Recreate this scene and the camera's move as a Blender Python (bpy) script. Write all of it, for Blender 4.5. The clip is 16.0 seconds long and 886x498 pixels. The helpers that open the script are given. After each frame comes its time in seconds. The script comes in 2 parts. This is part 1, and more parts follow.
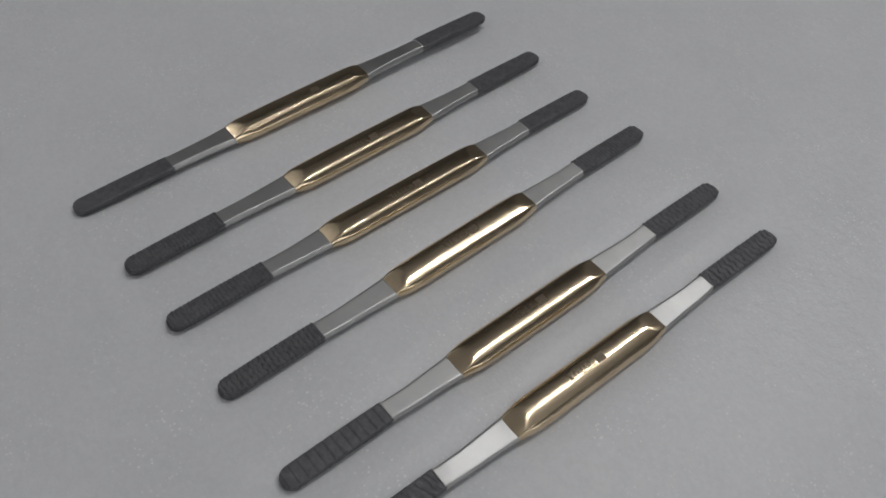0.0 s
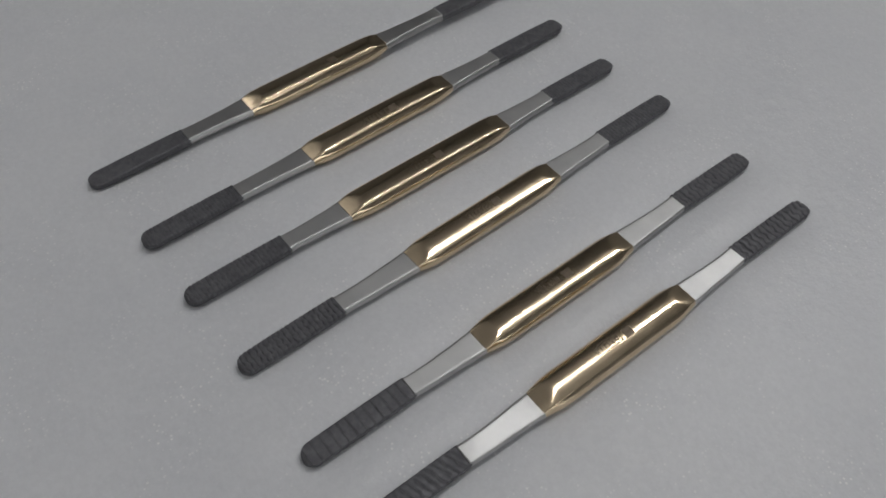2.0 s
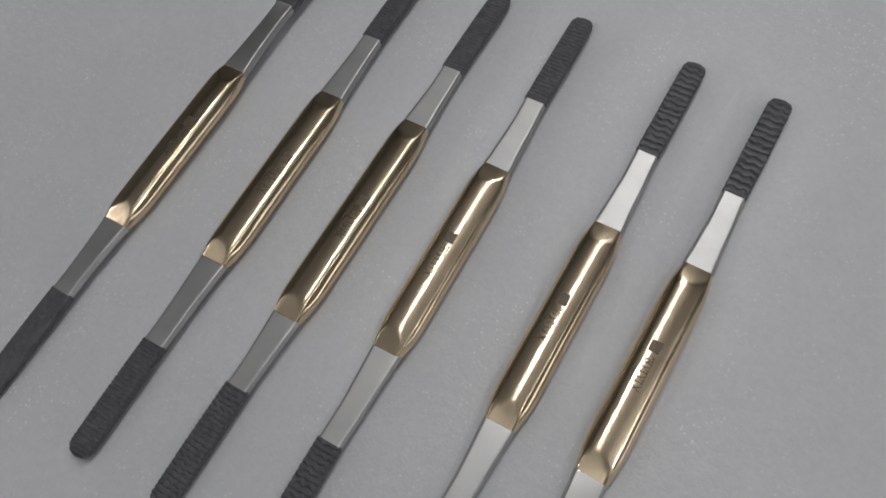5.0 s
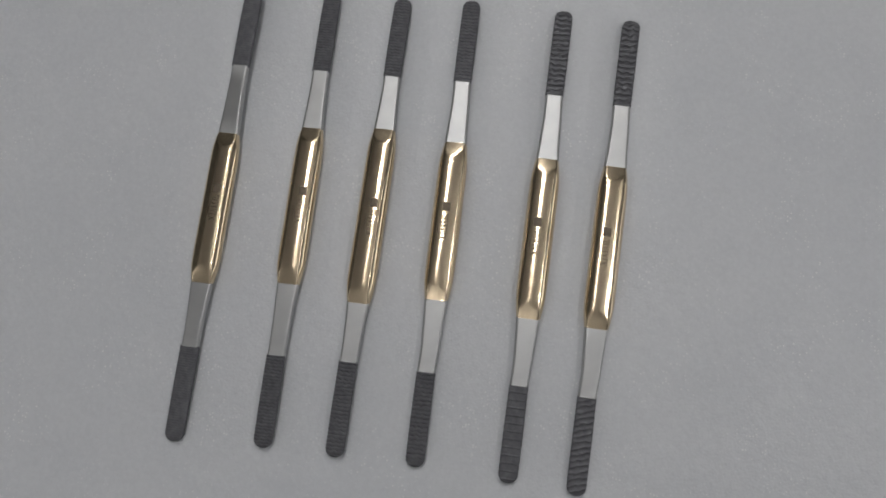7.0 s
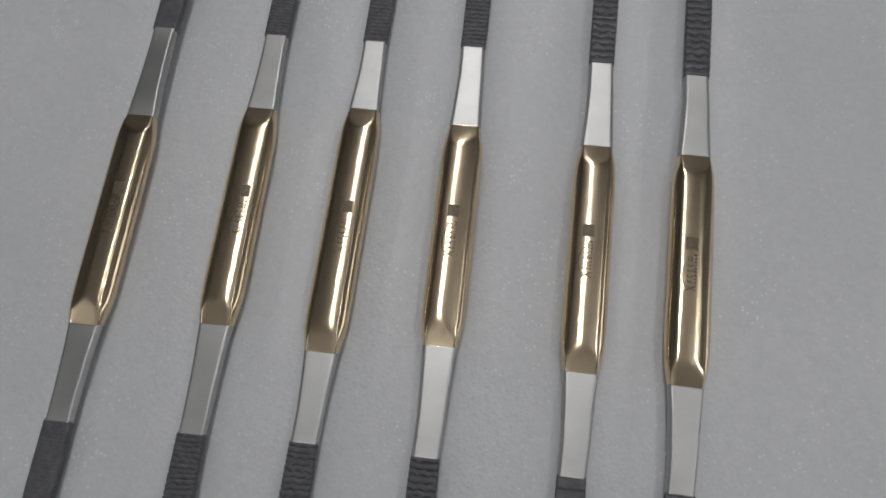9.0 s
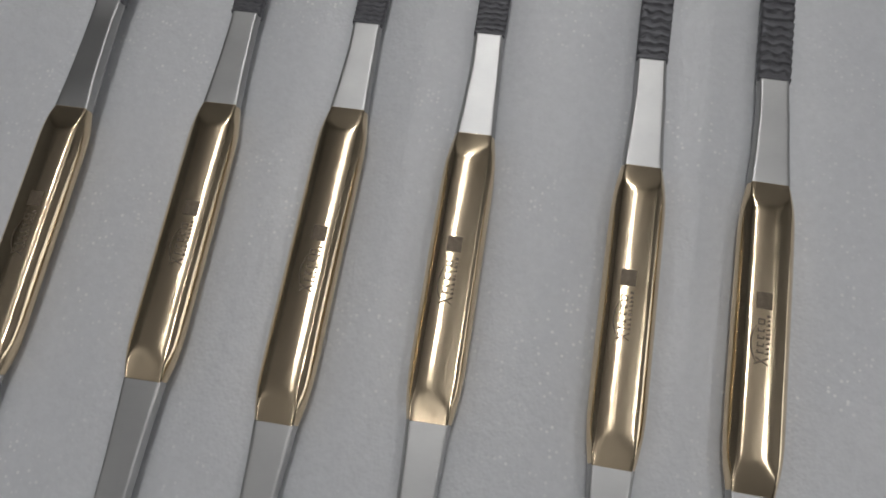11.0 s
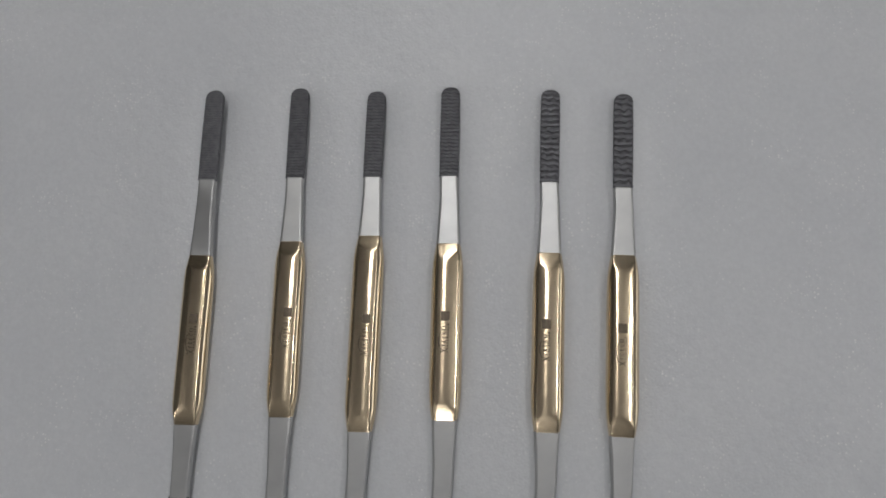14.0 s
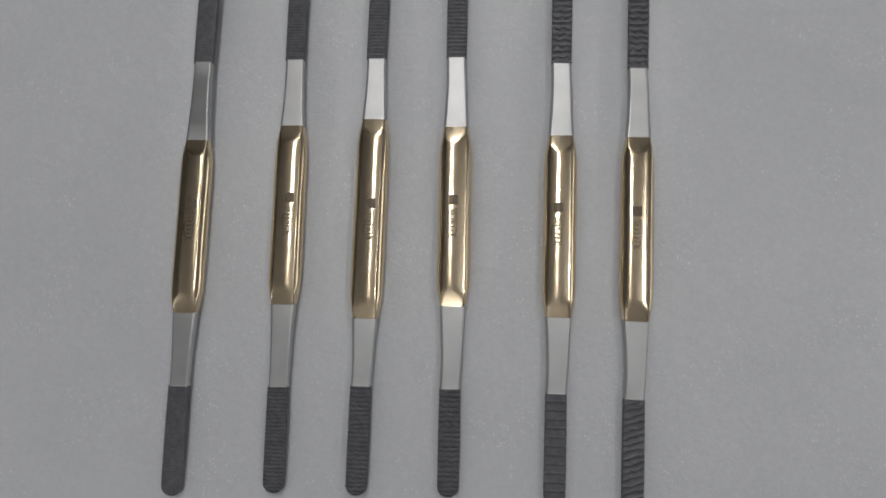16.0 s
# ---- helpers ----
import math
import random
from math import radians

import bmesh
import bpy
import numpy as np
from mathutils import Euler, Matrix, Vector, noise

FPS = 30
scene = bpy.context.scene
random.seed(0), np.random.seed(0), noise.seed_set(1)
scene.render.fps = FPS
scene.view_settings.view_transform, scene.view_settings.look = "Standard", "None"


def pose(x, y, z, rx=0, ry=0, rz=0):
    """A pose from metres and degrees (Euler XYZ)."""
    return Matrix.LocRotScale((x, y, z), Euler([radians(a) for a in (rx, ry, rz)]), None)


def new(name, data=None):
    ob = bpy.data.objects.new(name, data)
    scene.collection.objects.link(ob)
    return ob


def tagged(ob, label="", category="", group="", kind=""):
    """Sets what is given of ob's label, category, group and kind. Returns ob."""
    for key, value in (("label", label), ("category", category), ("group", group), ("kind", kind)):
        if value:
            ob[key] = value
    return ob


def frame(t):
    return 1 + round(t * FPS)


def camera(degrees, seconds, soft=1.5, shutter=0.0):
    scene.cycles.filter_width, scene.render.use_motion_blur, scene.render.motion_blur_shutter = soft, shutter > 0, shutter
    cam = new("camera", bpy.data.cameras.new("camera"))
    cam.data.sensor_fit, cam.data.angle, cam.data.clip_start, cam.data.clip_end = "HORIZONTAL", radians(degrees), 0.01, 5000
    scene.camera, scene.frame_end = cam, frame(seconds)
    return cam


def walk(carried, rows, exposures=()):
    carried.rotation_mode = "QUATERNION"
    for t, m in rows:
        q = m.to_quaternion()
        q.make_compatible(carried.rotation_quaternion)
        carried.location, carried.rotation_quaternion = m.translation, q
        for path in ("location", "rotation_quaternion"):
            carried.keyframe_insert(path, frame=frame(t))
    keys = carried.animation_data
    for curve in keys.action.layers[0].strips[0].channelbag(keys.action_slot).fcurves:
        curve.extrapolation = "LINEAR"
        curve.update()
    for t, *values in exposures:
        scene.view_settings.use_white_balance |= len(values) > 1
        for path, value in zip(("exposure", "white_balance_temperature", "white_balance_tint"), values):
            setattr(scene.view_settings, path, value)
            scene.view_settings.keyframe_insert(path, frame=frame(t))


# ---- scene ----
# The camera, carried by hand over the tools.
cam = camera(57.8, 16.0, soft=1.8)
PATH = [
    (0.0, pose(0.1323, -0.1199, 0.2060, 39.24, -3.04, 50.15)),
    (0.5, pose(0.1300, -0.1202, 0.2045, 41.14, -2.62, 50.23)),
    (1.0, pose(0.1290, -0.1195, 0.2028, 41.85, -2.25, 50.41)),
    (1.5, pose(0.1298, -0.1204, 0.2040, 41.55, -1.99, 50.61)),
    (2.0, pose(0.1292, -0.1201, 0.1996, 37.78, -2.09, 50.63)),
    (2.5, pose(0.1293, -0.1205, 0.1976, 33.84, -2.37, 50.65)),
    (3.0, pose(0.1285, -0.1205, 0.1972, 32.82, -2.87, 50.52)),
    (3.5, pose(0.1237, -0.1149, 0.1877, 32.39, -2.91, 50.70)),
    (4.0, pose(0.1248, -0.0939, 0.1887, 32.84, -2.48, 50.25)),
    (4.2, pose(0.1171, -0.0862, 0.1895, 32.48, -1.27, 47.44)),
    (6.3, pose(0.0390, -0.0628, 0.2616, 12.62, 5.88, 9.31)),
    (6.5, pose(0.0402, -0.0666, 0.2775, 12.43, 4.77, 8.94)),
    (7.0, pose(0.0433, -0.0647, 0.2960, 11.37, 4.36, 7.44)),
    (7.5, pose(0.0372, -0.0623, 0.3106, 11.80, 4.19, 6.59)),
    (8.0, pose(0.0265, -0.0618, 0.2655, 11.39, 4.00, 6.20)),
    (8.5, pose(0.0252, -0.0742, 0.2360, 17.87, 3.38, 5.79)),
    (9.0, pose(0.0286, -0.0735, 0.1942, 20.62, 2.67, 6.82)),
    (9.5, pose(0.0301, -0.0629, 0.1614, 21.21, 3.48, 8.00)),
    (9.7, pose(0.0287, -0.0625, 0.1526, 21.55, 3.86, 8.37)),
    (11.8, pose(0.0285, -0.0402, 0.1632, 19.26, 2.88, 9.49)),
    (12.0, pose(0.0255, -0.0422, 0.1748, 19.22, 2.76, 9.39)),
    (12.5, pose(0.0308, -0.0395, 0.2062, 15.99, 4.62, 5.40)),
    (13.0, pose(0.0384, -0.0399, 0.2289, 13.45, 4.90, 3.86)),
    (13.5, pose(0.0442, -0.0394, 0.2570, 13.19, 4.50, 2.34)),
    (14.0, pose(0.0347, -0.0301, 0.2785, 12.56, 4.49, 1.80)),
    (14.5, pose(0.0334, -0.0423, 0.2844, 12.13, 4.21, 1.42)),
    (15.0, pose(0.0371, -0.0468, 0.2770, 11.17, 4.18, 1.49)),
    (15.5, pose(0.0331, -0.0527, 0.2699, 10.49, 3.82, 1.53)),
    (16.0, pose(0.0288, -0.0542, 0.2641, 9.83, 3.90, 1.67)),
]
walk(cam, PATH)

# ---- light ----
CEIL = 2.25          # height of the ceiling over the foam
HANG = 1.675         # height of the lamps; their upward beams are added to brighten the ceiling
LAMPS = [            # x, y, turn, length, watts down, watts up
    (-0.08, 0.50, 90.0, 0.14, 2.2, 0.5),
    # added out of view: brightens the far handle ends and the north foam
    (-0.05, 1.30, 90.0, 0.25, 4.1, 1.6),
    (1.15, 0.15, 90.0, 0.25, 2.2, 1.8),
    # added out of view: lights the west wall that the gold reflects
    (-1.75, -0.95, 90.0, 0.8, 2.4, 2.2),
    # added out of view: fill from the south for the near handle ends
    (-0.10, -1.30, 90.0, 0.3, 1.2, 1.4),
]
ADDED_WINDOW = (-0.45, 0.55, 0.10, 0.50)    # y and z of an unseen opening added in the east wall
world = bpy.data.worlds.new("world")
scene.world = world
world.use_nodes = True
world.node_tree.nodes["Background"].inputs[0].default_value = (0.8, 0.85, 0.9, 1)
world.node_tree.nodes["Background"].inputs[1].default_value = 0.1
scene.view_settings.exposure = 0.40
for lx, ly, turn, length, down, up in LAMPS:
    for watts, wide, high, flip in ((down, 0.04, HANG, 0), (up, 0.09, HANG + 0.075, 180)):
        data = bpy.data.lights.new("unseen_tube_light", "AREA")
        data.shape, data.size, data.size_y = "RECTANGLE", length, wide
        data.energy, data.color = watts, (1.0, 0.99, 0.985)
        new("unseen_tube_light", data).matrix_world = pose(lx, ly, high, flip, 0, turn)
# low light from the east, added for bright lines along the handles' edges
edge_light = bpy.data.lights.new("added_window_light", "AREA")
edge_light.shape, edge_light.size, edge_light.size_y = "RECTANGLE", ADDED_WINDOW[3] - ADDED_WINDOW[2] - 0.04, ADDED_WINDOW[1] - ADDED_WINDOW[0] - 0.04
edge_light.energy, edge_light.color = 1.3, (0.97, 0.985, 1.0)
new("added_window_light", edge_light).matrix_world = pose(1.66, (ADDED_WINDOW[0] + ADDED_WINDOW[1]) / 2, (ADDED_WINDOW[2] + ADDED_WINDOW[3]) / 2, 0, 90, 0)


# ---- materials ----
def mat(name):
    m = bpy.data.materials.new(name)
    m.use_nodes = True
    nt = m.node_tree
    return m, nt, nt.nodes["Principled BSDF"]


def put(nt, kind, **values):
    n = nt.nodes.new(kind)
    for key, value in values.items():
        n.inputs[key.replace("_", " ")].default_value = value
    return n


def coords(nt, scale=(1, 1, 1)):
    tc = nt.nodes.new("ShaderNodeTexCoord")
    mp = put(nt, "ShaderNodeMapping", Scale=scale)
    nt.links.new(tc.outputs["Object"], mp.inputs["Vector"])
    return mp.outputs["Vector"]


def noise_tex(nt, vec, scale, detail=3.0, rough=0.55):
    n = put(nt, "ShaderNodeTexNoise", Scale=scale, Detail=detail, Roughness=rough)
    nt.links.new(vec, n.inputs["Vector"])
    return n.outputs["Fac"]


def ramp(nt, fac, stops):
    r = nt.nodes.new("ShaderNodeValToRGB")
    while len(r.color_ramp.elements) < len(stops):
        r.color_ramp.elements.new(0.5)
    for e, (at, c) in zip(r.color_ramp.elements, stops):
        e.position = at
        e.color = (*c, 1) if len(c) == 3 else c
    nt.links.new(fac, r.inputs["Fac"])
    return r.outputs["Color"]


def bump(nt, bsdf, heights):
    """heights: rows of (height socket, strength, distance), coarse ones first."""
    last = None
    for h, strength, distance in heights:
        b = put(nt, "ShaderNodeBump", Strength=strength, Distance=distance)
        nt.links.new(h, b.inputs["Height"])
        if last:
            nt.links.new(last, b.inputs["Normal"])
        last = b.outputs["Normal"]
    nt.links.new(last, bsdf.inputs["Normal"])


def gold_material():
    m, nt, b = mat("gold_plating")
    b.inputs["Metallic"].default_value = 1.0
    even = coords(nt)
    fine = coords(nt, (1.0, 14.0, 1.0))
    tint = noise_tex(nt, even, 90.0)
    nt.links.new(ramp(nt, tint, [(0.3, (0.72, 0.58, 0.395)), (0.7, (0.80, 0.66, 0.465))]), b.inputs["Base Color"])
    smear = noise_tex(nt, even, 260.0, 4.0)
    nt.links.new(ramp(nt, smear, [(0.35, (0.13,) * 3), (0.7, (0.18,) * 3)]), b.inputs["Roughness"])
    # polishing marks run round the handle, so that highlights stretch along it
    b.inputs["Anisotropic"].default_value = 0.9
    b.inputs["Anisotropic Rotation"].default_value = 0.25
    round_it = nt.nodes.new("ShaderNodeTangent")
    round_it.direction_type, round_it.axis = "RADIAL", "Y"
    nt.links.new(round_it.outputs["Tangent"], b.inputs["Tangent"])
    lines = coords(nt, (14.0, 0.25, 14.0))
    bump(nt, b, [(noise_tex(nt, coords(nt, (9.0, 0.35, 9.0)), 50.0, 2.0), 0.07, 0.00035), (noise_tex(nt, lines, 150.0, 3.0), 0.16, 0.00012), (noise_tex(nt, fine, 420.0, 2.0), 0.08, 0.0001)])
    return m


def steel_material():
    m, nt, b = mat("satin_steel")
    b.inputs["Metallic"].default_value = 1.0
    even = coords(nt)
    brushed = coords(nt, (1.0, 10.0, 1.0))
    tint = noise_tex(nt, even, 120.0)
    nt.links.new(ramp(nt, tint, [(0.3, (0.48, 0.48, 0.48)), (0.7, (0.54, 0.54, 0.53))]), b.inputs["Base Color"])
    nt.links.new(ramp(nt, noise_tex(nt, brushed, 500.0), [(0.3, (0.37,) * 3), (0.7, (0.48,) * 3)]), b.inputs["Roughness"])
    bump(nt, b, [(noise_tex(nt, brushed, 600.0, 3.0), 0.12, 0.00008)])
    return m


def rasp_material():
    m, nt, b = mat("dark_rasp_steel")
    b.inputs["Metallic"].default_value = 0.55
    even = coords(nt)
    nt.links.new(ramp(nt, noise_tex(nt, even, 500.0, 4.0), [(0.3, (0.112, 0.112, 0.121)), (0.75, (0.175, 0.175, 0.186))]), b.inputs["Base Color"])
    nt.links.new(ramp(nt, noise_tex(nt, even, 900.0), [(0.3, (0.42,) * 3), (0.7, (0.62,) * 3)]), b.inputs["Roughness"])
    bump(nt, b, [(noise_tex(nt, even, 2200.0, 3.0), 0.3, 0.0001)])
    return m


def mark_material():
    m, nt, b = mat("laser_etching")
    even = coords(nt)
    nt.links.new(ramp(nt, noise_tex(nt, even, 1500.0), [(0.3, (0.13, 0.10, 0.07)), (0.7, (0.21, 0.165, 0.115))]), b.inputs["Base Color"])
    b.inputs["Metallic"].default_value = 0.3
    b.inputs["Roughness"].default_value = 0.5
    return m


def foam_material():
    m, nt, b = mat("white_foam")
    even = coords(nt)
    broad = noise_tex(nt, even, 14.0, 9.0, 0.75)
    clouds = ramp(nt, broad, [(0.3, (0.72, 0.735, 0.76)), (0.7, (0.79, 0.80, 0.815))])
    grain = ramp(nt, noise_tex(nt, even, 620.0, 4.0, 0.65), [(0.34, (0.94,) * 3), (0.66, (1.0,) * 3)])
    tone = nt.nodes.new("ShaderNodeMix")
    tone.data_type, tone.blend_type = "RGBA", "MULTIPLY"
    tone.inputs[0].default_value = 1.0
    nt.links.new(clouds, tone.inputs[6])
    nt.links.new(grain, tone.inputs[7])
    ground = tone.outputs[2]
    # glints of the foam's cells painted into the colour as bright specks, in patches
    glint_tex = put(nt, "ShaderNodeTexVoronoi", Scale=900.0)
    nt.links.new(even, glint_tex.inputs["Vector"])
    glint = ramp(nt, glint_tex.outputs["Distance"], [(0.20, (1, 1, 1)), (0.38, (0, 0, 0))])
    few = nt.nodes.new("ShaderNodeSeparateColor")
    nt.links.new(glint_tex.outputs["Color"], few.inputs["Color"])
    chosen = ramp(nt, few.outputs["Red"], [(0.68, (0, 0, 0)), (0.76, (1, 1, 1))])
    patch_of = ramp(nt, noise_tex(nt, even, 38.0, 2.0), [(0.45, (0, 0, 0)), (0.64, (1, 1, 1))])
    both = nt.nodes.new("ShaderNodeMath")
    both.operation = "MULTIPLY"
    nt.links.new(glint, both.inputs[0])
    nt.links.new(chosen, both.inputs[1])
    all3 = nt.nodes.new("ShaderNodeMath")
    all3.operation = "MULTIPLY"
    nt.links.new(both.outputs[0], all3.inputs[0])
    nt.links.new(patch_of, all3.inputs[1])
    mix = nt.nodes.new("ShaderNodeMix")
    mix.data_type = "RGBA"
    nt.links.new(all3.outputs[0], mix.inputs[0])
    nt.links.new(ground, mix.inputs[6])
    mix.inputs[7].default_value = (0.93, 0.93, 0.93, 1)
    nt.links.new(mix.outputs[2], b.inputs["Base Color"])
    nt.links.new(ramp(nt, noise_tex(nt, even, 900.0), [(0.4, (0.30,) * 3), (0.65, (0.6,) * 3)]), b.inputs["Roughness"])
    b.inputs["Specular IOR Level"].default_value = 0.55
    b.inputs["Subsurface Weight"].default_value = 0.5
    b.inputs["Subsurface Radius"].default_value = (1.0, 1.0, 1.0)
    b.inputs["Subsurface Scale"].default_value = 0.003
    cells = put(nt, "ShaderNodeTexVoronoi", Scale=1100.0)
    nt.links.new(even, cells.inputs["Vector"])
    bump(nt, b, [(noise_tex(nt, even, 60.0, 4.0), 0.10, 0.0016), (noise_tex(nt, even, 850.0, 3.0), 0.16, 0.0007), (cells.outputs["Distance"], 0.15, 0.0004)])
    return m


def plain_material(name, low, high, rough=0.8):
    m, nt, b = mat(name)
    even = coords(nt)
    nt.links.new(ramp(nt, noise_tex(nt, even, 2.5, 5.0), [(0.3, low), (0.7, high)]), b.inputs["Base Color"])
    b.inputs["Roughness"].default_value = rough
    bump(nt, b, [(noise_tex(nt, even, 60.0, 4.0), 0.1, 0.004)])
    return m


GOLD, STEEL, RASP, MARK, FOAM = gold_material(), steel_material(), rasp_material(), mark_material(), foam_material()
WALL = plain_material("wall_paint", (0.26, 0.26, 0.262), (0.31, 0.31, 0.312))
CEILING = plain_material("ceiling_paint", (0.80, 0.80, 0.802), (0.85, 0.85, 0.852))
FLOOR = plain_material("floor_screed", (0.18, 0.175, 0.17), (0.24, 0.235, 0.23), 0.5)
HOUSING = plain_material("lamp_housing_enamel", (0.75, 0.75, 0.75), (0.8, 0.8, 0.8), 0.4)
TABLE = plain_material("tabletop_laminate", (0.42, 0.42, 0.42), (0.48, 0.48, 0.47), 0.5)


def mesh_of(name, verts, faces, material, smooth=True):
    me = bpy.data.meshes.new(name)
    me.from_pydata(verts, [], faces)
    if smooth:
        me.polygons.foreach_set("use_smooth", [True] * len(me.polygons))
    me.materials.append(material)
    me.update()
    return me


def part(name, me, parent, label=""):
    ob = new(name, me)
    ob.parent = parent
    return tagged(ob, label)


def box(name, x0, x1, y0, y1, z0, z1, material, bevel=0.0):
    bm = bmesh.new()
    bmesh.ops.create_cube(bm, size=1.0)
    for v in bm.verts:
        v.co = ((x0 + x1) / 2 + v.co.x * (x1 - x0), (y0 + y1) / 2 + v.co.y * (y1 - y0), (z0 + z1) / 2 + v.co.z * (z1 - z0))
    if bevel:
        bmesh.ops.bevel(bm, geom=bm.edges[:], offset=bevel, segments=3, affect="EDGES", profile=0.5)
    me = bpy.data.meshes.new(name)
    bm.to_mesh(me)
    bm.free()
    me.materials.append(material)
    return new(name, me)


# ---- the tools: numbers in millimetres along and across each tool ----
ZC = 0.0023                     # height of the tools' axis over the foam
TOP, CROWN, THICK, ROUND, SOFT = 3.5, 14.0, 1.4, 26, 40     # CROWN: radius of the handle's top
# x, y (m), turn (degrees), far tip, rasp, gold | gold, rasp, near tip (mm), ridge, mark start, mark side,
# teeth far (pitch, across, height, kind), teeth near, lean of the far and of the near neck's face,
# tilt (degrees) and lift (m), bow of the handle to one side (mm)
TOOLS = [
    (-0.0759, -0.0004, 0.04, 90.4, 55.0, 27.2, -32.2, -55.9, -91.1, 0.9, -8.24577, 0.3, (0.95, 2.2, 0.2, 'scale'), (0.9, 2.2, 0.18, 'scale'), -6, -3, 0.94, 0.0011, 0),
    (-0.0433, 0.0013, 0.60, 90.4, 54.9, 31.3, -30.4, -56.9, -90.6, 0.0, -7.14949, 0.85, (1.1, 2.3, 0.6, 'scale'), (1.2, 2.3, 0.6, 'scale'), -1, -1, 0, 0.0003, 0.1),
    (-0.0155, 0.0006, -0.15, 89.9, 56.1, 34.5, -33.7, -55.2, -89.7, 0.5, -8.07838, 0.5, (1.25, 2.4, 0.6, 'scale'), (1.4, 2.4, 0.6, 'scale'), 0, 0, 0, 0.0001, 0.2),
    (0.0128, 0.0016, 0.41, 90.4, 55.6, 31.0, -30.1, -56.3, -90.2, -1.1, -7.53315, -0.45, (1.4, 2.6, 0.7, 'scale'), (1.55, 2.6, 0.7, 'scale'), 0, 1, 0.2, 0.0000, 0.35),
    (0.0477, 0.0004, -0.64, 90.6, 54.8, 29.4, -31.7, -55.6, -90.0, 0.1, -8.40261, -1, (2.1, 3.3, 0.72, 'scale'), (2.75, 3.0, 0.32, 'groove'), 0, 0, 0, 0.0000, 0.35),
    (0.0728, -0.0009, -1.37, 90.3, 54.4, 30.3, -31.1, -55.4, -89.7, -0.9, -8.04563, -0.6, (2.25, 3.4, 0.76, 'scale'), (2.1, 3.0, 0.4, 'slant'), 1, 4, -0.15, 0.0000, 0.35),
]


def soft_radius(u, planes, power):
    """Distance from the axis, in the directions u, to the rounded polygon that the planes (normal, distance) bound."""
    total, body = 0.0, 0.0
    for n, d, *soft in planes:
        near = np.clip((u[:, 0] * n[0] + u[:, 1] * n[1]) / d, 0, None)
        if soft:
            body = body + near ** soft[0]
        else:
            total = total + near ** power
    if np.any(body):
        total = total + (body ** (1.0 / SOFT)) ** power
    return total ** (-1.0 / power)


def side_normals(lean):
    c, s = math.cos(radians(lean)), math.sin(radians(lean))
    return [(c, s), (c, -s), (-c, s), (-c, -s)]


def handle_planes(e, ridge):
    """The section of the handle e mm from its nearer end: a low crown over rounded shoulders and steep sides,
    swelling towards the middle and run out flat at the end."""
    e = max(e, 0)
    swell = 1 - (1 - min(e / 27.0, 1.0)) ** 2
    top = TOP - 0.35 + 0.35 * swell
    planes = []
    for angle in (-17, -13.6, -10.2, -6.8, -3.4, 0, 3.4, 6.8, 10.2, 13.6, 17):
        n = (math.sin(radians(angle)), math.cos(radians(angle)))
        planes.append((n, n[0] * ridge + n[1] * (top - CROWN) + CROWN, SOFT))
    for angle, px, pz in ((38, 4.15, top - 0.95), (57, 4.95, 1.6), (76, 5.55, 0.6), (90, 5.8, 0), (104, 5.55, -0.6), (123, 4.95, -1.6), (168, 0, -TOP)):
        for side in (1, -1):
            n = (side * math.sin(radians(angle)), math.cos(radians(angle)))
            planes.append((n, n[0] * px * side + n[1] * pz, SOFT))
    run = min(e / 8.0, 1.0)
    high = THICK + 0.02 + 2.1 * (1 - (1 - run) ** 1.3) + 0.08 * max(e - 5, 0)
    wide = 4.4 + 1.65 * (1 - (1 - min(e / 19.0, 1.0)) ** 1.8)
    planes += [((0, 1), high), ((0, -1), high)]
    planes += [(n, wide * math.cos(radians(28)) + e * 0.09) for n in side_normals(28)]
    planes += [((1, 0), wide), ((-1, 0), wide)]
    return planes


def neck_planes(f, lean):
    """The section of the steel neck: f is 0 at the handle and 1 at the rasp; its face leans by some degrees."""
    tip = (math.sin(radians(lean)), math.cos(radians(lean)))
    wide = 3.46 + 0.92 * (1 - f) ** 1.8
    return [(tip, THICK), ((0, -1), THICK)] + [(n, wide * math.cos(radians(24))) for n in side_normals(24)]


def loft(name, stations, material, count, power, squash):
    """A closed skin through sections; stations: rows of (y in mm, planes, shift across in mm)."""
    t = np.linspace(0, 2 * math.pi, count, endpoint=False)
    u = np.stack([np.cos(t), squash * np.sin(t)], 1)
    u /= np.linalg.norm(u, axis=1, keepdims=True)
    verts, faces = [], []
    for y, planes, dx in stations:
        r = soft_radius(u, planes, power)
        verts += [((a[0] * q + dx) / 1000, y / 1000, a[1] * q / 1000) for a, q in zip(u, r)]
    for i in range(len(stations) - 1):
        for j in range(count):
            k = (j + 1) % count
            faces.append((i * count + j, i * count + k, (i + 1) * count + k, (i + 1) * count + j))
    faces.append(tuple(range(count)))
    faces.append(tuple((len(stations) - 1) * count + j for j in reversed(range(count))))
    return mesh_of(name, verts, faces, material)


def handle_mesh(y0, y1, ridge, bow):
    ends = [0, 0.15, 0.4, 0.8, 1.2, 1.7, 2.2, 2.8, 3.4, 4.0, 4.6, 5.2, 5.8, 6.4, 7.0, 7.6, 8.3, 9.0, 9.8, 10.8]
    ys = [y0 + e for e in ends] + list(np.linspace(y0 + 12, y1 - 12, 14)) + [y1 - e for e in reversed(ends)]
    return loft("handle", [(y, handle_planes(min(y - y0, y1 - y), ridge), bow) for y in ys], GOLD, 144, ROUND, 0.6)


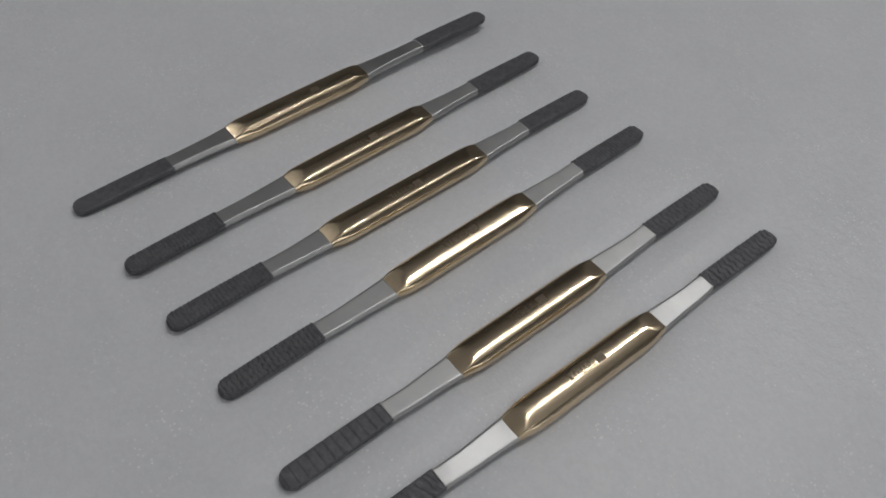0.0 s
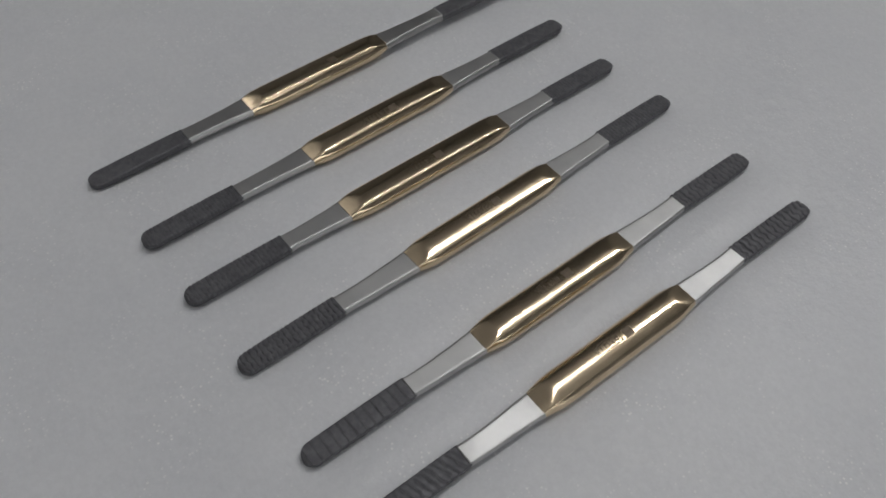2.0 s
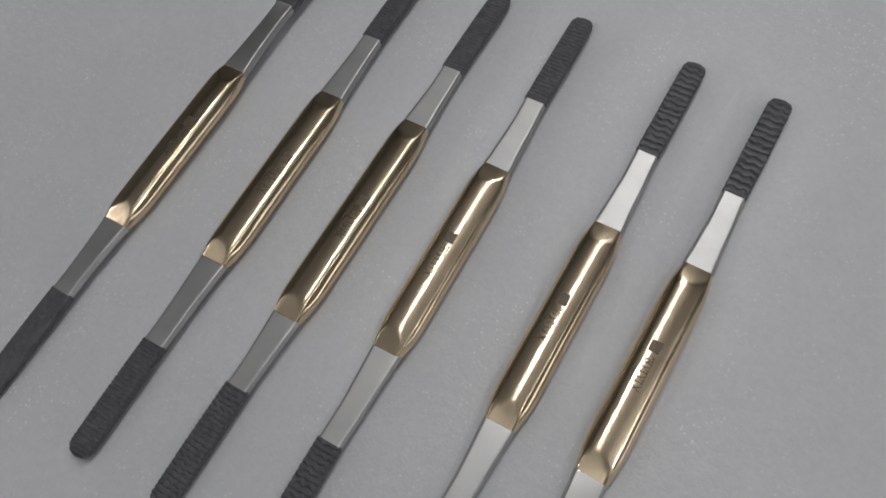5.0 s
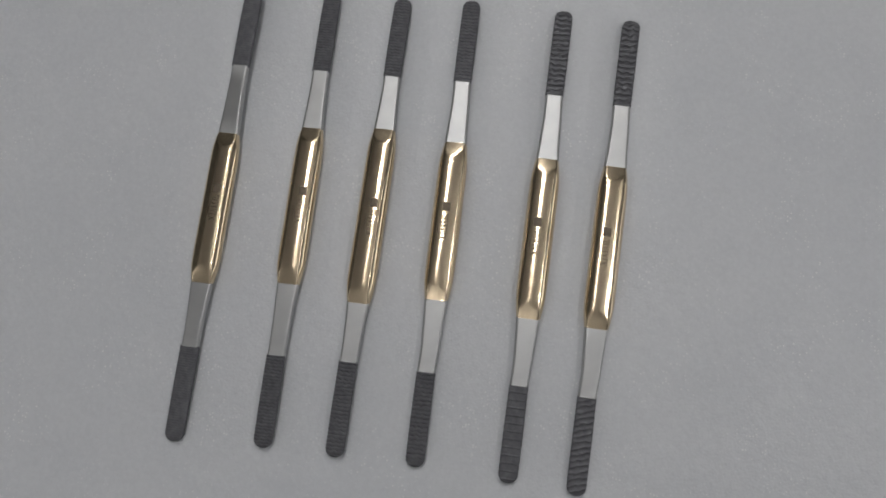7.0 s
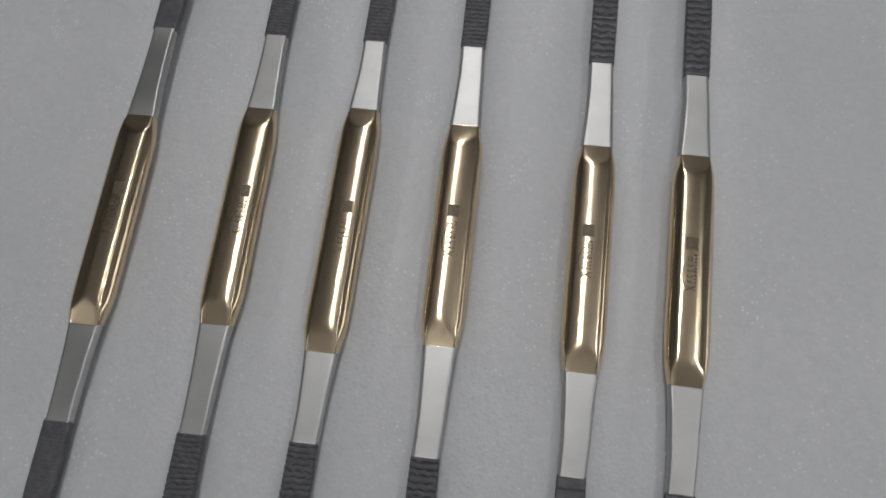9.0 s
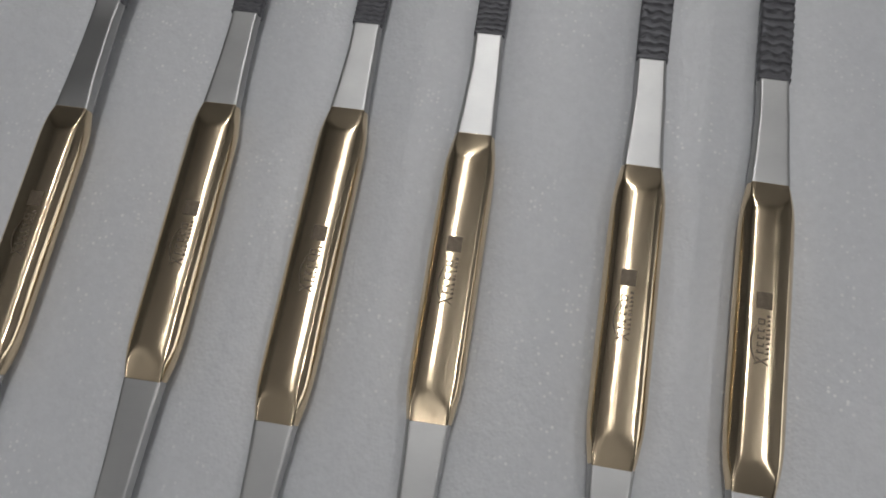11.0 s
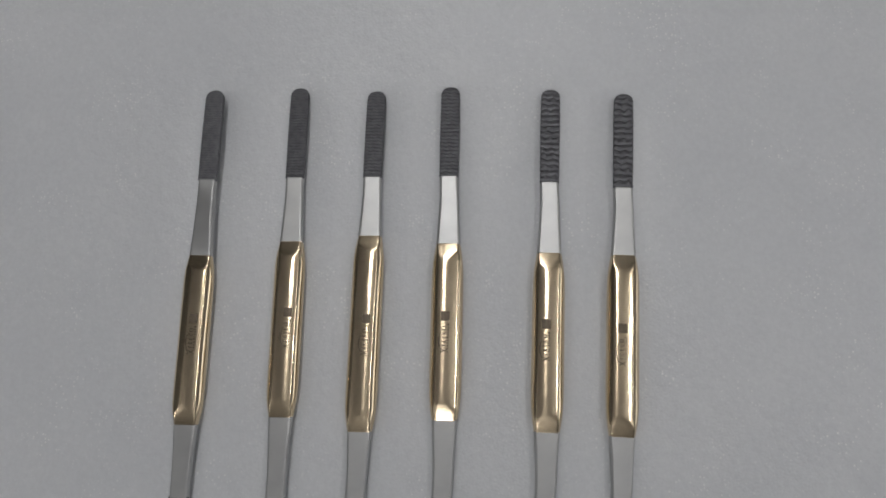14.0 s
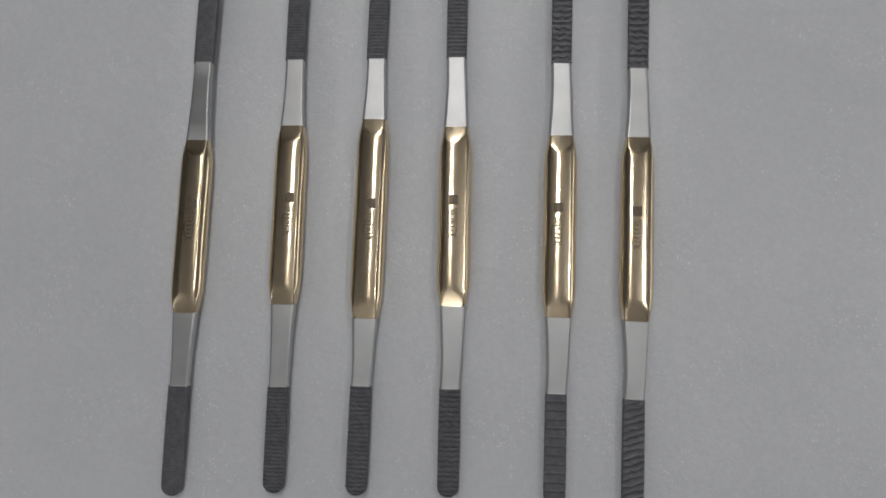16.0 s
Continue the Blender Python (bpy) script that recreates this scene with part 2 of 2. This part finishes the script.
def neck_mesh(y_gold, y_rasp, lean, bow):
    fs = np.linspace(0, 1, 26)
    rows = [(y_gold + (y_rasp - y_gold) * f, neck_planes(f, lean * min(1, 4 * f, 5 * (1 - f))), bow * min(1, 3 * (1 - f))) for f in fs]
    # the neck reaches a little into the handle and the rasp
    s = 1 if y_rasp > y_gold else -1
    rows = [(y_gold - 0.6 * s, neck_planes(0, 0), bow)] + rows + [(y_rasp + 0.5 * s, neck_planes(1, 0), 0)]
    if s < 0:
        rows.reverse()
    return loft("neck", rows, STEEL, 80, 40, 0.42)


def teeth(s, x, pitch, across, height, kind):
    """Height of the rasp's teeth at s mm from its root and x mm from its middle."""
    wob = 0.30 * noise.noise((x * 0.6, s * 0.4, pitch)) + 0.05 * noise.noise((x * 2.1, s * 1.9, 3.0))
    if kind == "scale":
        wave = math.sin(2 * math.pi * (x / across + 0.10 * s / pitch))
        at = s / pitch + 0.12 * wave + 0.7 * wob
        h = at % 1.0
        groove = min(1.0, min(h / 0.16, (1 - h) / 0.34))
        cut = 0.56 + 0.44 * math.cos(2 * math.pi * (x / across + 0.5 * math.floor(at)))
        return height * (1 - cut * (1 - groove)) - 0.25 * height * h
    if kind == "slant":
        h = (s / pitch + 0.16 * x + wob) % 1.0
        return height * (1 - abs(2 * h - 1)) ** 3
    h = (s / pitch + 0.12 * wob) % 1.0
    return height * (max(0.0, 1 - 7 * min(h, 1 - h)) + 0.25 * (1 - h))


def rasp_mesh(y_root, y_tip, cut):
    """One end of the tool: a flat dark blade with a rounded tip and cut teeth on its face."""
    s_dir = 1 if y_tip > y_root else -1
    length = abs(y_tip - y_root)
    rows, cols = 235, 25
    verts, faces = [], []
    for i in range(rows + 1):
        f = i / rows
        s = length * (1 - (1 - f) ** 1.02)
        into = max(0.0, (s - (length - 3.5)) / 3.5)
        half = (3.36 + 0.10 * math.sin(f * 3.0)) * max(1 - into ** 2.2, 0.0004) ** (1 / 2.1)
        nick = 0.5 + 0.5 * math.cos(2 * math.pi * (s / max(cut[0], 1.3) + 0.3 * noise.noise((s * 0.4, y_tip, 0.0))))
        half -= min(0.13, 0.2 * cut[2] + 0.04) * nick ** 2 * (1 - into)
        fade = min(1.0, s / 0.5, (length - s) / 0.8 + 0.1)
        for j in range(cols):
            u = -1 + 2 * j / (cols - 1)
            x = u * half
            tooth = teeth(s, x, *cut) * fade
            z = THICK - 0.10 + tooth - 0.5 * cut[2] - 0.14 * abs(u) ** 9 - 0.5 * into ** 3 - 0.5 * f * f
            verts.append((x / 1000, (y_root + s_dir * s) / 1000, z / 1000))
        for x, z in ((half * 1.02, 0.35), (half * 0.98, -THICK + 0.25), (half * 0.86, -THICK), (-half * 0.86, -THICK), (-half * 0.98, -THICK + 0.25), (-half * 1.02, 0.35)):
            verts.append((x / 1000, (y_root + s_dir * s) / 1000, z / 1000))
    ring = cols + 6
    for i in range(rows):
        for j in range(ring):
            k = (j + 1) % ring
            q = (i * ring + j, i * ring + k, (i + 1) * ring + k, (i + 1) * ring + j)
            faces.append(q if s_dir < 0 else q[::-1])
    faces.append(tuple(range(ring)) if s_dir > 0 else tuple(reversed(range(ring))))
    faces.append(tuple(rows * ring + j for j in range(ring)) if s_dir < 0 else tuple(rows * ring + j for j in reversed(range(ring))))
    me = mesh_of("rasp", verts, faces, RASP)
    return me


def top_of_handle(x, ridge):
    """Height over the axis of the handle's skin, x mm beside the axis."""
    planes = handle_planes(28.0, ridge)
    low, high = 0.8, 6.0
    for _ in range(30):
        z = (low + high) / 2
        r = math.hypot(x, z)
        if soft_radius(np.array([[x / r, z / r]]), planes, ROUND)[0] > r:
            low = z
        else:
            high = z
    return (low + high) / 2


def mark_mesh(start, side, ridge, bow):
    """The etched maker's mark: a swoosh, two rows of upright bars and a square, laid on the handle's skin."""
    verts, faces = [], []
    skin = {}

    def place(a, b):
        # a along the tool, b across it, towards the letters' feet
        x = round(side + b, 2)
        if x not in skin:
            skin[x] = top_of_handle(x, ridge) + 0.05
        return ((x + bow) / 1000, (start + a) / 1000, skin[x] / 1000)

    def patch(a0, a1, b0, b1, lean=0.0):
        n = max(1, int((b1 - b0) / 0.25))
        base = len(verts)
        for i in range(n + 1):
            b = b0 + (b1 - b0) * i / n
            d = lean * (b - b0)
            verts.extend([place(a0 + d, b), place(a1 + d, b)])
        for i in range(n):
            q = base + 2 * i
            faces.append((q, q + 2, q + 3, q + 1))

    rng = random.Random(5)
    # crossed strokes at the start
    patch(0.0, 0.34, -1.1, 1.5, 0.55)
    patch(1.35, 1.60, -0.9, 1.5, -0.55)
    # first row
    a = 2.3
    for wide in (0.9, 1.1, 1.0, 1.0, 1.5):
        patch(a, a + 0.28, -0.75, 0.55)
        patch(a + 0.28, a + wide * 0.72, -0.75, -0.52)
        if wide != 0.9:
            patch(a + 0.28, a + wide * 0.62, 0.32, 0.55)
        if wide > 1.2:
            patch(a + wide * 0.66, a + wide * 0.66 + 0.26, -0.75, 0.55)
        a += wide + 0.38
    # second row, smaller
    a = 2.2
    while a < 9.4:
        patch(a, a + 0.22, 0.85, 1.55)
        patch(a + 0.22, a + 0.5, 0.85 + 0.5 * rng.random(), 1.55 - 0.05)
        a += 0.78 + 0.2 * rng.random()
    # swoosh over the rows
    n = 22
    base = len(verts)
    for i in range(n + 1):
        f = i / n
        a = 0.5 + 7.2 * f
        b = 0.2 - 2.05 * math.sin(math.pi * (0.12 + 0.72 * f)) ** 0.8
        w = 0.05 + 0.13 * math.sin(math.pi * f)
        verts.extend([place(a, b - w), place(a, b + w)])
    for i in range(n):
        q = base + 2 * i
        faces.append((q, q + 1, q + 3, q + 2))
    # square
    patch(11.0, 14.3, -1.25, 1.7)
    me = mesh_of("etched_mark", verts, faces, MARK, smooth=False)
    bm = bmesh.new()
    bm.from_mesh(me)
    for f in bm.faces:
        f.normal_update()
        if f.normal.z < 0:
            f.normal_flip()
    bm.to_mesh(me)
    bm.free()
    return me


NAMES = [
    ("fine-toothed double-ended bone rasp with gold-plated handle on white foam"),
    ("medium-fine double-ended bone rasp with gold-plated handle on white foam"),
    ("double-ended bone rasp with fine teeth and longer gold handle"),
    ("double-ended bone rasp with cross-cut teeth and gold handle"),
    ("coarse-toothed double-ended bone rasp with gold handle and straight grooves"),
    ("coarsest double-ended bone rasp with gold handle and slanted grooves"),
]
dents = []
for row, label in zip(TOOLS, NAMES):
    x, y, turn, far_tip, far_rasp, far_gold, near_gold, near_rasp, near_tip, ridge, start, side, far_cut, near_cut, far_lean, near_lean, tilt, lift, bow = row
    tool = new("bone_rasp")
    tool.matrix_world = pose(x, y, ZC + lift, tilt, 0, turn)
    tagged(tool, label, "bone rasp", "bone rasps on the foam")
    handle = part("handle", handle_mesh(near_gold, far_gold, ridge, bow), tool, "polished gold-plated handle with flattened ends")
    part("etched_mark", mark_mesh(start, side, ridge, bow), handle, "dark etched maker's mark with a square")
    part("neck", neck_mesh(far_gold, far_rasp, far_lean, bow), tool, "satin steel neck flaring to the handle")
    part("neck", neck_mesh(near_gold, near_rasp, near_lean, bow), tool, "satin steel neck flaring to the handle")
    part("rasp_head", rasp_mesh(far_rasp, far_tip, far_cut), tool, "dark grey rasp head with raised teeth")
    part("rasp_head", rasp_mesh(near_rasp, near_tip, near_cut), tool, "dark grey rasp head with cut grooves")
    deep = soft_radius(np.array([[0.0, -1.0]]), handle_planes(20.0, ridge), ROUND)[0] / 1000 - ZC - lift
    dents.append((x, y, radians(turn), near_gold / 1000, far_gold / 1000, near_tip / 1000, far_tip / 1000, deep))


# ---- the foam sheet, pressed in by the tools ----
def rise(v):
    return 1 / (1 + np.exp(-np.clip(v, -40, 40)))


def lattice(px, py, size, seed):
    """Smooth random heights from -1 to 1 with lumps of the given size (m)."""
    table = np.random.RandomState(seed).rand(256, 256) * 2 - 1
    u, v = px / size + 1000.3, py / size + 1000.7
    i, j = np.floor(u).astype(int), np.floor(v).astype(int)
    f, g = u - i, v - j
    f, g = f * f * (3 - 2 * f), g * g * (3 - 2 * g)
    h = lambda a, b: table[(i + a) % 256, (j + b) % 256]
    return (h(0, 0) * (1 - f) + h(1, 0) * f) * (1 - g) + (h(0, 1) * (1 - f) + h(1, 1) * f) * g


PLUMP = 0.0008      # how far the foam swells between the tools


def foam_height(px, py):
    z = PLUMP + 0.0004 * lattice(px, py, 0.045, 1) + 0.00012 * lattice(px, py, 0.008, 2) + 0.00005 * lattice(px, py, 0.0026, 3) + 0.00004 * lattice(px, py, 0.0013, 4)
    press = np.zeros_like(px)
    for x, y, a, g0, g1, t0, t1, deep in dents:
        dx, dy = px - x, py - y
        lx = dx * math.cos(a) + dy * math.sin(a)
        ly = -dx * math.sin(a) + dy * math.cos(a)
        mid = rise((ly - g0 - 0.002) / 0.0022) * rise((g1 - 0.002 - ly) / 0.0022)
        ends = rise((ly - t0) / 0.003) * rise((t1 - ly) / 0.003)
        sink = 0.0005 + PLUMP
        press = np.maximum(press, (deep - 0.0005 * ends) * mid * np.exp(-(lx / 0.0066) ** 2) + sink * ends * np.exp(-(lx / 0.0085) ** 2))
    return z - press - (z - PLUMP) * np.clip(press / 0.0012, 0, 1) * 0.75


def foam_lines(reach, inner, step, outer):
    inside = list(np.arange(-inner, inner + step / 2, step))
    outside = list(np.linspace(inner, reach, outer + 1)[1:])
    return [-v for v in reversed(outside)] + inside + outside


def foam_mesh():
    xs = foam_lines(0.75, 0.17, 0.0007, 26)
    ys = foam_lines(0.65, 0.15, 0.0008, 24)
    gx, gy = np.meshgrid(np.array(xs), np.array(ys))
    verts = np.stack([gx, gy, foam_height(gx, gy)], 2).reshape(-1, 3).tolist()
    n, m = len(xs), len(ys)
    faces = [(j * n + i, j * n + i + 1, (j + 1) * n + i + 1, (j + 1) * n + i) for j in range(m - 1) for i in range(n - 1)]
    rim = [i for i in range(n)] + [j * n + n - 1 for j in range(1, m)] + [(m - 1) * n + i for i in range(n - 2, -1, -1)] + [j * n for j in range(m - 2, 0, -1)]
    base = len(verts)
    verts += [(verts[k][0], verts[k][1], -0.02) for k in rim]
    for k in range(len(rim)):
        q = (k + 1) % len(rim)
        faces.append((rim[q], rim[k], base + k, base + q))
    faces.append(tuple(base + k for k in reversed(range(len(rim)))))
    return mesh_of("foam_sheet", verts, faces, FOAM)


tagged(new("foam_sheet", foam_mesh()), "white foam packing sheet dented under the tools", "foam sheet")

# ---- the room that closes the place ----
DROP = -0.78
X0, X1, Y0, Y1 = -2.2, 1.6, -1.7, 1.5
tabletop = box("tabletop", -0.8, 0.8, -0.7, 0.7, -0.05, -0.0205, TABLE, 0.004)
tagged(tabletop, kind="structure")
support = box("table_base", -0.7, 0.7, -0.6, 0.6, DROP, -0.0505, TABLE, 0.004)
tagged(support, kind="structure")
tagged(box("floor", X0, X1, Y0, Y1, DROP - 0.1, DROP, FLOOR), kind="structure")
tagged(box("ceiling", X0, X1, Y0, Y1, CEIL, CEIL + 0.1, CEILING), kind="structure")
tagged(box("wall_west", X0 - 0.1, X0, Y0 - 0.1, Y1 + 0.1, DROP - 0.1, CEIL + 0.1, WALL), kind="structure")
# the east wall has one window, added out of view for its low light
w0, w1, h0, h1 = ADDED_WINDOW
wall_east = new("wall_east")
tagged(wall_east, kind="structure")
for y0, y1, z0, z1 in ((Y0 - 0.1, w0, DROP - 0.1, CEIL + 0.1), (w1, Y1 + 0.1, DROP - 0.1, CEIL + 0.1), (w0, w1, DROP - 0.1, h0), (w0, w1, h1, CEIL + 0.1)):
    box("wall_panel", X1, X1 + 0.1, y0, y1, z0, z1, WALL).parent = wall_east
window = new("added_window")
tagged(window, kind="structure")
for y0, y1, z0, z1 in ((w0, w0 + 0.03, h0, h1), (w1 - 0.03, w1, h0, h1), (w0 + 0.03, w1 - 0.03, h0, h0 + 0.03), (w0 + 0.03, w1 - 0.03, h1 - 0.03, h1)):
    box("window_frame", X1 + 0.02, X1 + 0.06, y0, y1, z0, z1, HOUSING).parent = window
tagged(box("wall_south", X0, X1, Y0 - 0.1, Y0, DROP - 0.1, CEIL + 0.1, WALL), kind="structure")
tagged(box("wall_north", X0, X1, Y1, Y1 + 0.1, DROP - 0.1, CEIL + 0.1, WALL), kind="structure")
# fittings made up for the lamps, all out of view
for lx, ly, turn, length, down, up in LAMPS:
    fitting = new("unseen_lamp")
    fitting.matrix_world = pose(lx, ly, HANG, 0, 0, turn)
    tagged(fitting, "unseen white enamel tube lamp added under the ceiling on two rods", "hanging lamp", "hanging lamps")
    box("housing", -length / 2 - 0.03, length / 2 + 0.03, -0.05, 0.05, 0.008, 0.062, HOUSING, 0.008).parent = fitting
    for end in (-length / 3, length / 3):
        box("rod", end - 0.004, end + 0.004, 0.051, 0.059, 0.03, CEIL - HANG - 0.001, HOUSING).parent = fitting
